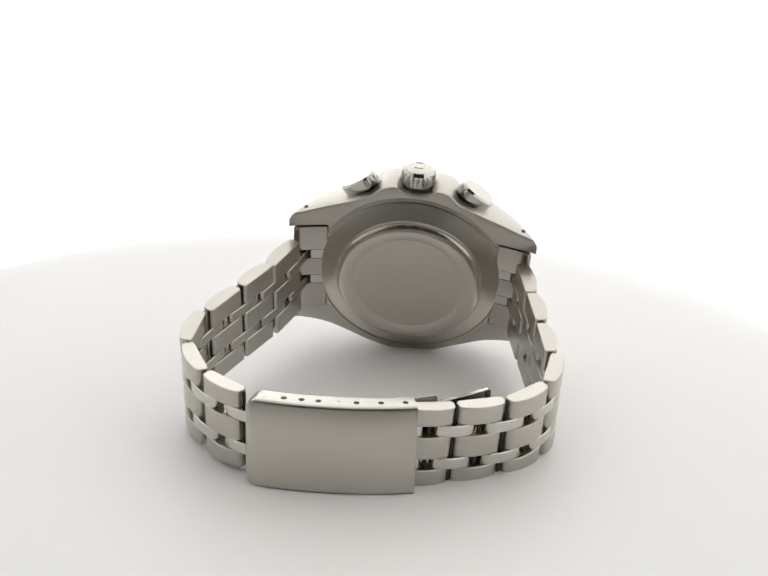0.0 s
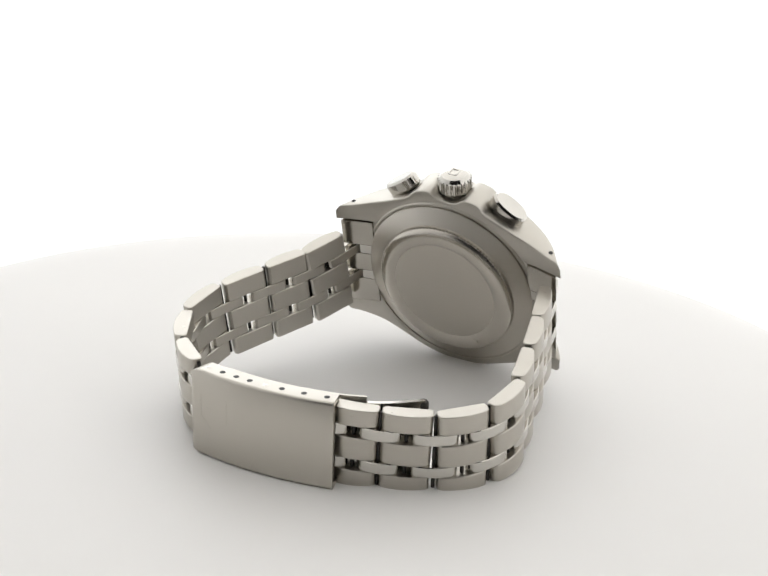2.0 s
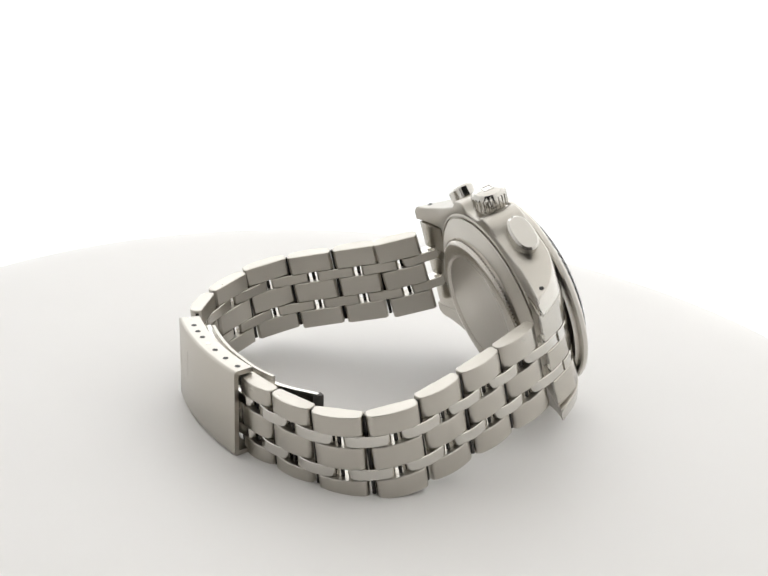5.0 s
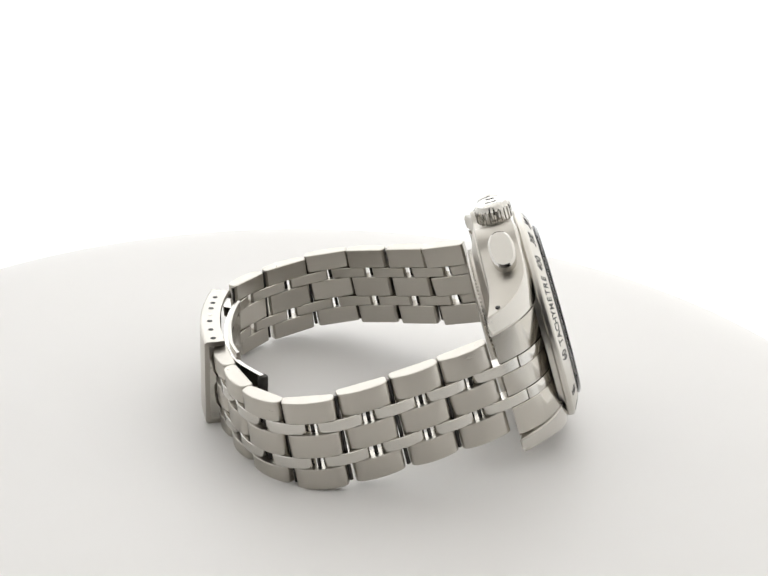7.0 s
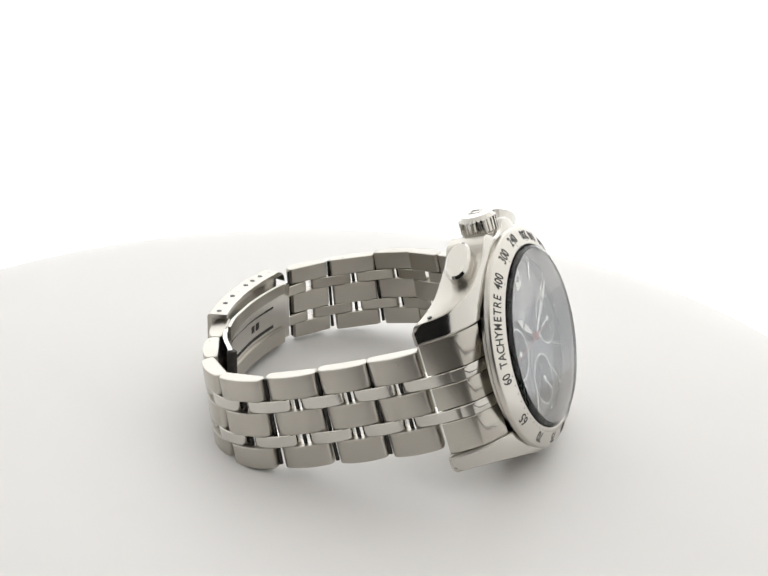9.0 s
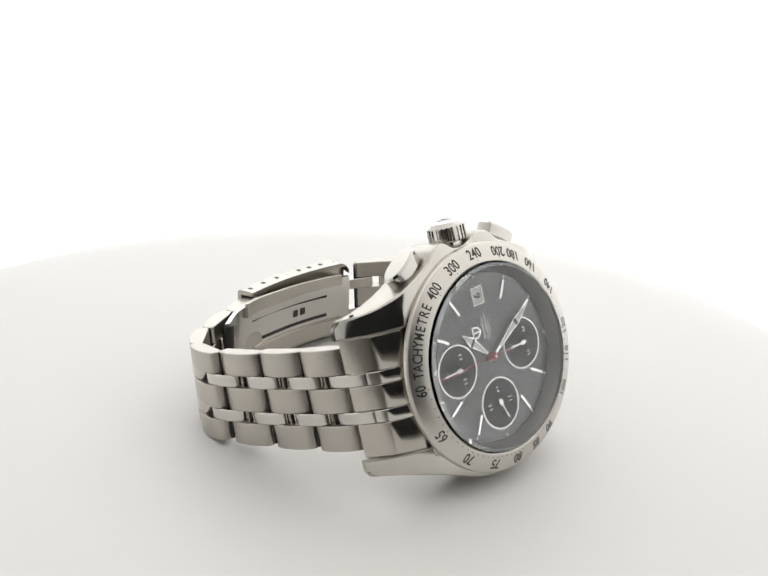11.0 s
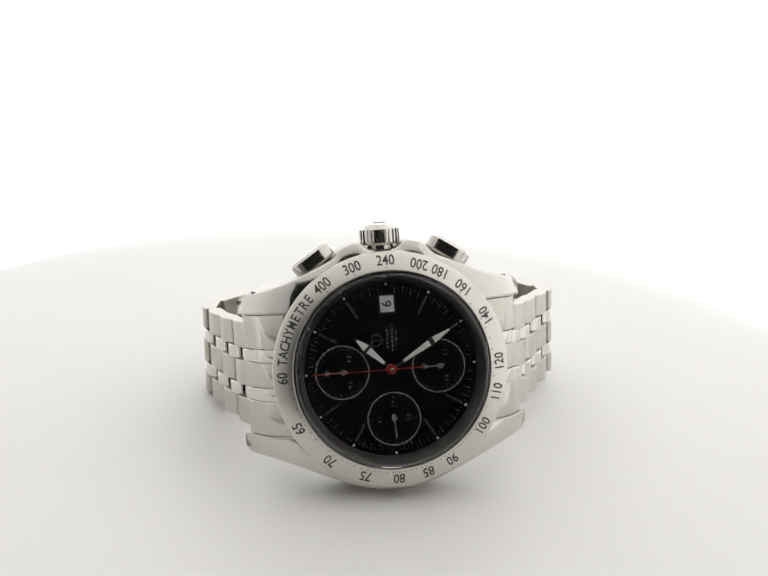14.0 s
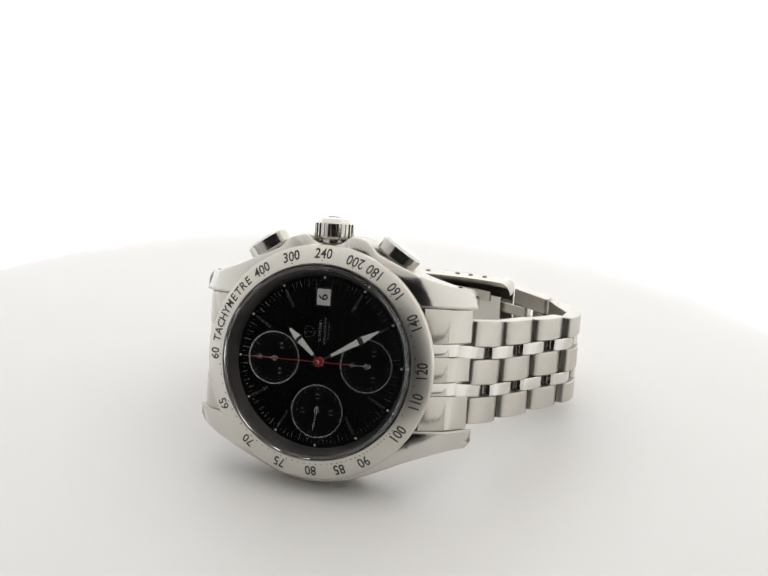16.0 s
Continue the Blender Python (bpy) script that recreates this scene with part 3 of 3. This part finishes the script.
def build_clasp(watch):
    z0, z1 = -15.9 + LIFT, 0.55 + LIFT
    # channel section: (offset outwards, height)
    r = 0.6
    sec = [(-2.2, z1), (1.6 - r, z1)] + [(1.6 - r + r * math.sin(radians(a)), z1 - r + r * math.cos(radians(a))) for a in (30, 60, 90)]
    sec += [(1.6 - r + r * math.cos(radians(a)), z0 + r - r * math.sin(radians(a))) for a in (0, 30, 60)] + [(1.6 - r, z0), (-2.2, z0)]
    sec += [(-2.2, z0 + 0.9), (0.7, z0 + 0.9), (0.7, z1 - 0.9), (-2.2, z1 - 0.9)]
    bm = bmesh.new()
    rings = []
    span, soft_r, corner = 29.0, 1.3, 2.6
    ks = [i / 28 for i in range(26)] + [0.91, 0.92, 0.932, 0.945, 0.957, 0.968, 0.978, 0.986, 0.992, 0.997, 0.999, 1.0]
    for k in ks:
        ring = []
        away = (1 - k) * span
        drop = soft_r - math.sqrt(max(0.0, soft_r ** 2 - (soft_r - away) ** 2)) if away < soft_r else 0.0
        inset = corner - math.sqrt(max(0.0, corner ** 2 - (corner - away) ** 2)) if away < corner else 0.0
        for o, z in sec:
            o = min(o, 1.6 - drop) if o > 0.8 else min(o, 0.7 - drop * 0.5)
            z = min(max(z, z0 + inset), z1 - inset)
            p, d = clasp_curve(k, o)
            ring.append((p.x, p.y, z))
        rings.append(ring)
    loft(bm, rings)
    clasp = part("clasp", moved(bm, UNIT), BRUSHED_LONG, watch, "brushed steel folding clasp cover with adjustment holes")
    for k in (0.06, 0.205, 0.35, 0.575, 0.675, 0.78):
        p, d = clasp_curve(k, -0.3)
        bm = bmesh.new()
        lathe(bm, [(0, -0.3), (0.52, -0.3), (0.52, 0.04), (0, 0.04)], 16)
        part("adjustment_hole", moved(bm, UNIT @ Matrix.Translation((p.x, p.y, z1))), DARK_STEEL, clasp, "small dark spring-bar hole")
    for k in (0.465, 0.90):
        p, d = clasp_curve(k, -0.3)
        bm = bmesh.new()
        lathe(bm, [(0.45, -0.2), (0.45, 0.03), (0.3, 0.06), (0, 0.06)], 16)
        part("spring_bar", moved(bm, UNIT @ Matrix.Translation((p.x, p.y, z1))), POLISHED, clasp, "spring bar seated in its hole")
    bm = bmesh.new()
    for ka, za, kb, zb in ((0.70, 12.2, 0.90, 12.2), (0.90, 12.2, 0.90, 8.0), (0.90, 8.0, 0.80, 5.2), (0.80, 5.2, 0.70, 8.0), (0.70, 8.0, 0.70, 12.2), (0.74, 9.6, 0.86, 9.6)):
        ring = []
        for o in (1.55, 1.635):
            for k, z in ((ka, za), (kb, zb)):
                for dz, dk in ((0.13, 0.003), (-0.13, -0.003)):
                    q, _d = clasp_curve(k + (dk if za != zb else 0), o)
                    ring.append((q.x, q.y, z + (dz if za == zb or abs(za - zb) < 3 else 0)))
        v = [bm.verts.new(q) for q in ring]
        for f in ((0, 1, 3, 2), (4, 5, 7, 6), (0, 1, 5, 4), (2, 3, 7, 6), (0, 2, 6, 4), (1, 3, 7, 5)):
            bm.faces.new([v[i] for i in f])
    part("clasp_emblem", moved(bm, UNIT), BRUSHED_LONG, clasp, "faint engraved shield outline", smooth=False)
    # folding blade inside the clasp
    path = [(15.8, 29.4), (10, 29.9), (2, 29.7), (-5, 28.6), (-10, 27.4), (-16, 24.6), (-21.4, 20.0)]
    cur = spread([(x, y, 0) for x, y in path], 5)

    def strip(za, zb_far, th, a, b, name, mat, label):
        rings = []
        zb_near = zb_far - 1.4 if zb_far > 8 else zb_far
        for i in range(a, b):
            d = (cur[min(i + 1, len(cur) - 1)] - cur[max(i - 1, 0)]).normalized()
            q = Vector((-d.y, d.x, 0)) * th
            p = cur[i]
            zb = zb_near + (zb_far - zb_near) * i / len(cur)
            rings.append([(p.x, p.y, za), (p.x + q.x, p.y + q.y, za), (p.x + q.x, p.y + q.y, zb), (p.x, p.y, zb)])
        bm = bmesh.new()
        loft(bm, rings)
        return part(name, moved(bm, UNIT), mat, clasp, label)
    strip(2.4, 15.6, -0.8, 0, len(cur), "folding_blade", POLISHED, "polished curved folding blade")
    strip(12.9, 16.3, 0.6, 2, len(cur) - 7, "blade_rail", BRUSHED_LONG, "raised rail of the blade")
    strip(1.9, 5.2, 0.6, 2, len(cur) - 7, "blade_rail", BRUSHED_LONG, "raised rail of the blade")
    for za, zb in ((11.0, 11.7), (6.2, 6.9)):
        strip(za, zb, 0.04, 5, len(cur) - 9, "blade_slot", DARK_STEEL, "long dark slot in the blade")
    bm = bmesh.new()
    for k, x in enumerate((3.6, 1.6, -0.4, -2.4)):
        bmesh.ops.create_cube(bm, size=1, matrix=Matrix.Translation((x, 29.62 + 0.05 * x - 0.02 * k, 8.9)) @ Matrix.Rotation(radians(6), 4, "Z") @ Matrix.Diagonal((1.3, 0.1, 1.5, 1)))
    part("blade_stamp", moved(bm, UNIT), SHADE_STEEL, clasp, "faint stamped marks on the blade", smooth=False)
    bm = bmesh.new()
    lathe(bm, [(0, 3.2), (0.75, 3.2), (0.95, 3.5), (0.95, 15.0), (0.75, 15.3), (0, 15.3)], 20)
    part("blade_hinge", moved(bm, UNIT @ Matrix.Translation((-21.3, 20.2, 0))), SHADE_STEEL, clasp, "dark hinge knuckle at the blade's end")


def build_watch():
    watch = tagged(new("wristwatch"), "steel chronograph wristwatch with black dial standing on its side", "wristwatch")
    build_case(watch)
    build_case_back(watch)
    build_bezel(watch)
    build_dial(watch)
    small_seconds = build_hands(watch)
    build_crystal(watch)
    build_crown(watch)
    build_pushers(watch)
    for s in (-1, 1):
        build_end_link(watch, s)
    build_strap_side(watch, [END_A, (-25.5, -16.6, -0.6), (-28.2, -8.2, -3.1), (-30.7, 0.6, -5.5), (-32.5, 9.9, -7.4), (-28.4, 18.5, -8.7), (-20.6, 24.2, -8.8), (-12.4, 28.0, -8.4), (-3.6, 31.0, -8.0)], -1, 18.3, 14.9)
    build_strap_side(watch, [END_B, (22.9, -13.9, 1.4), (26.6, -5.6, -0.7), (30.5, 2.9, -2.6), (33.6, 11.9, -4.7), (30.5, 21.4, -6.6), (22.9, 28.9, -7.3), (14.5, 32.0, -7.6)], 1, 18.3, 14.9, 6)
    build_clasp(watch)
    return watch, small_seconds


build_setting()
table = build_turntable()
watch, small_seconds = build_watch()


def motions():
    times = [0.5 * i for i in range(int(SECONDS * 2) + 1)]
    turn = [(t, pose(0, 0, 0, 0, 0, TURN_START + TURN_RATE * t)) for t in times]
    walk(table, [(t, pose(-0.012, 0, 0, 0, 0, TURN_START + TURN_RATE * t)) for t in times])
    walk(watch, turn)
    walk(small_seconds, [(t, hand_pose(SUBS[2][0], SUBS[2][1], 270 + 6 * (t - 14.6))) for t in times])


motions()
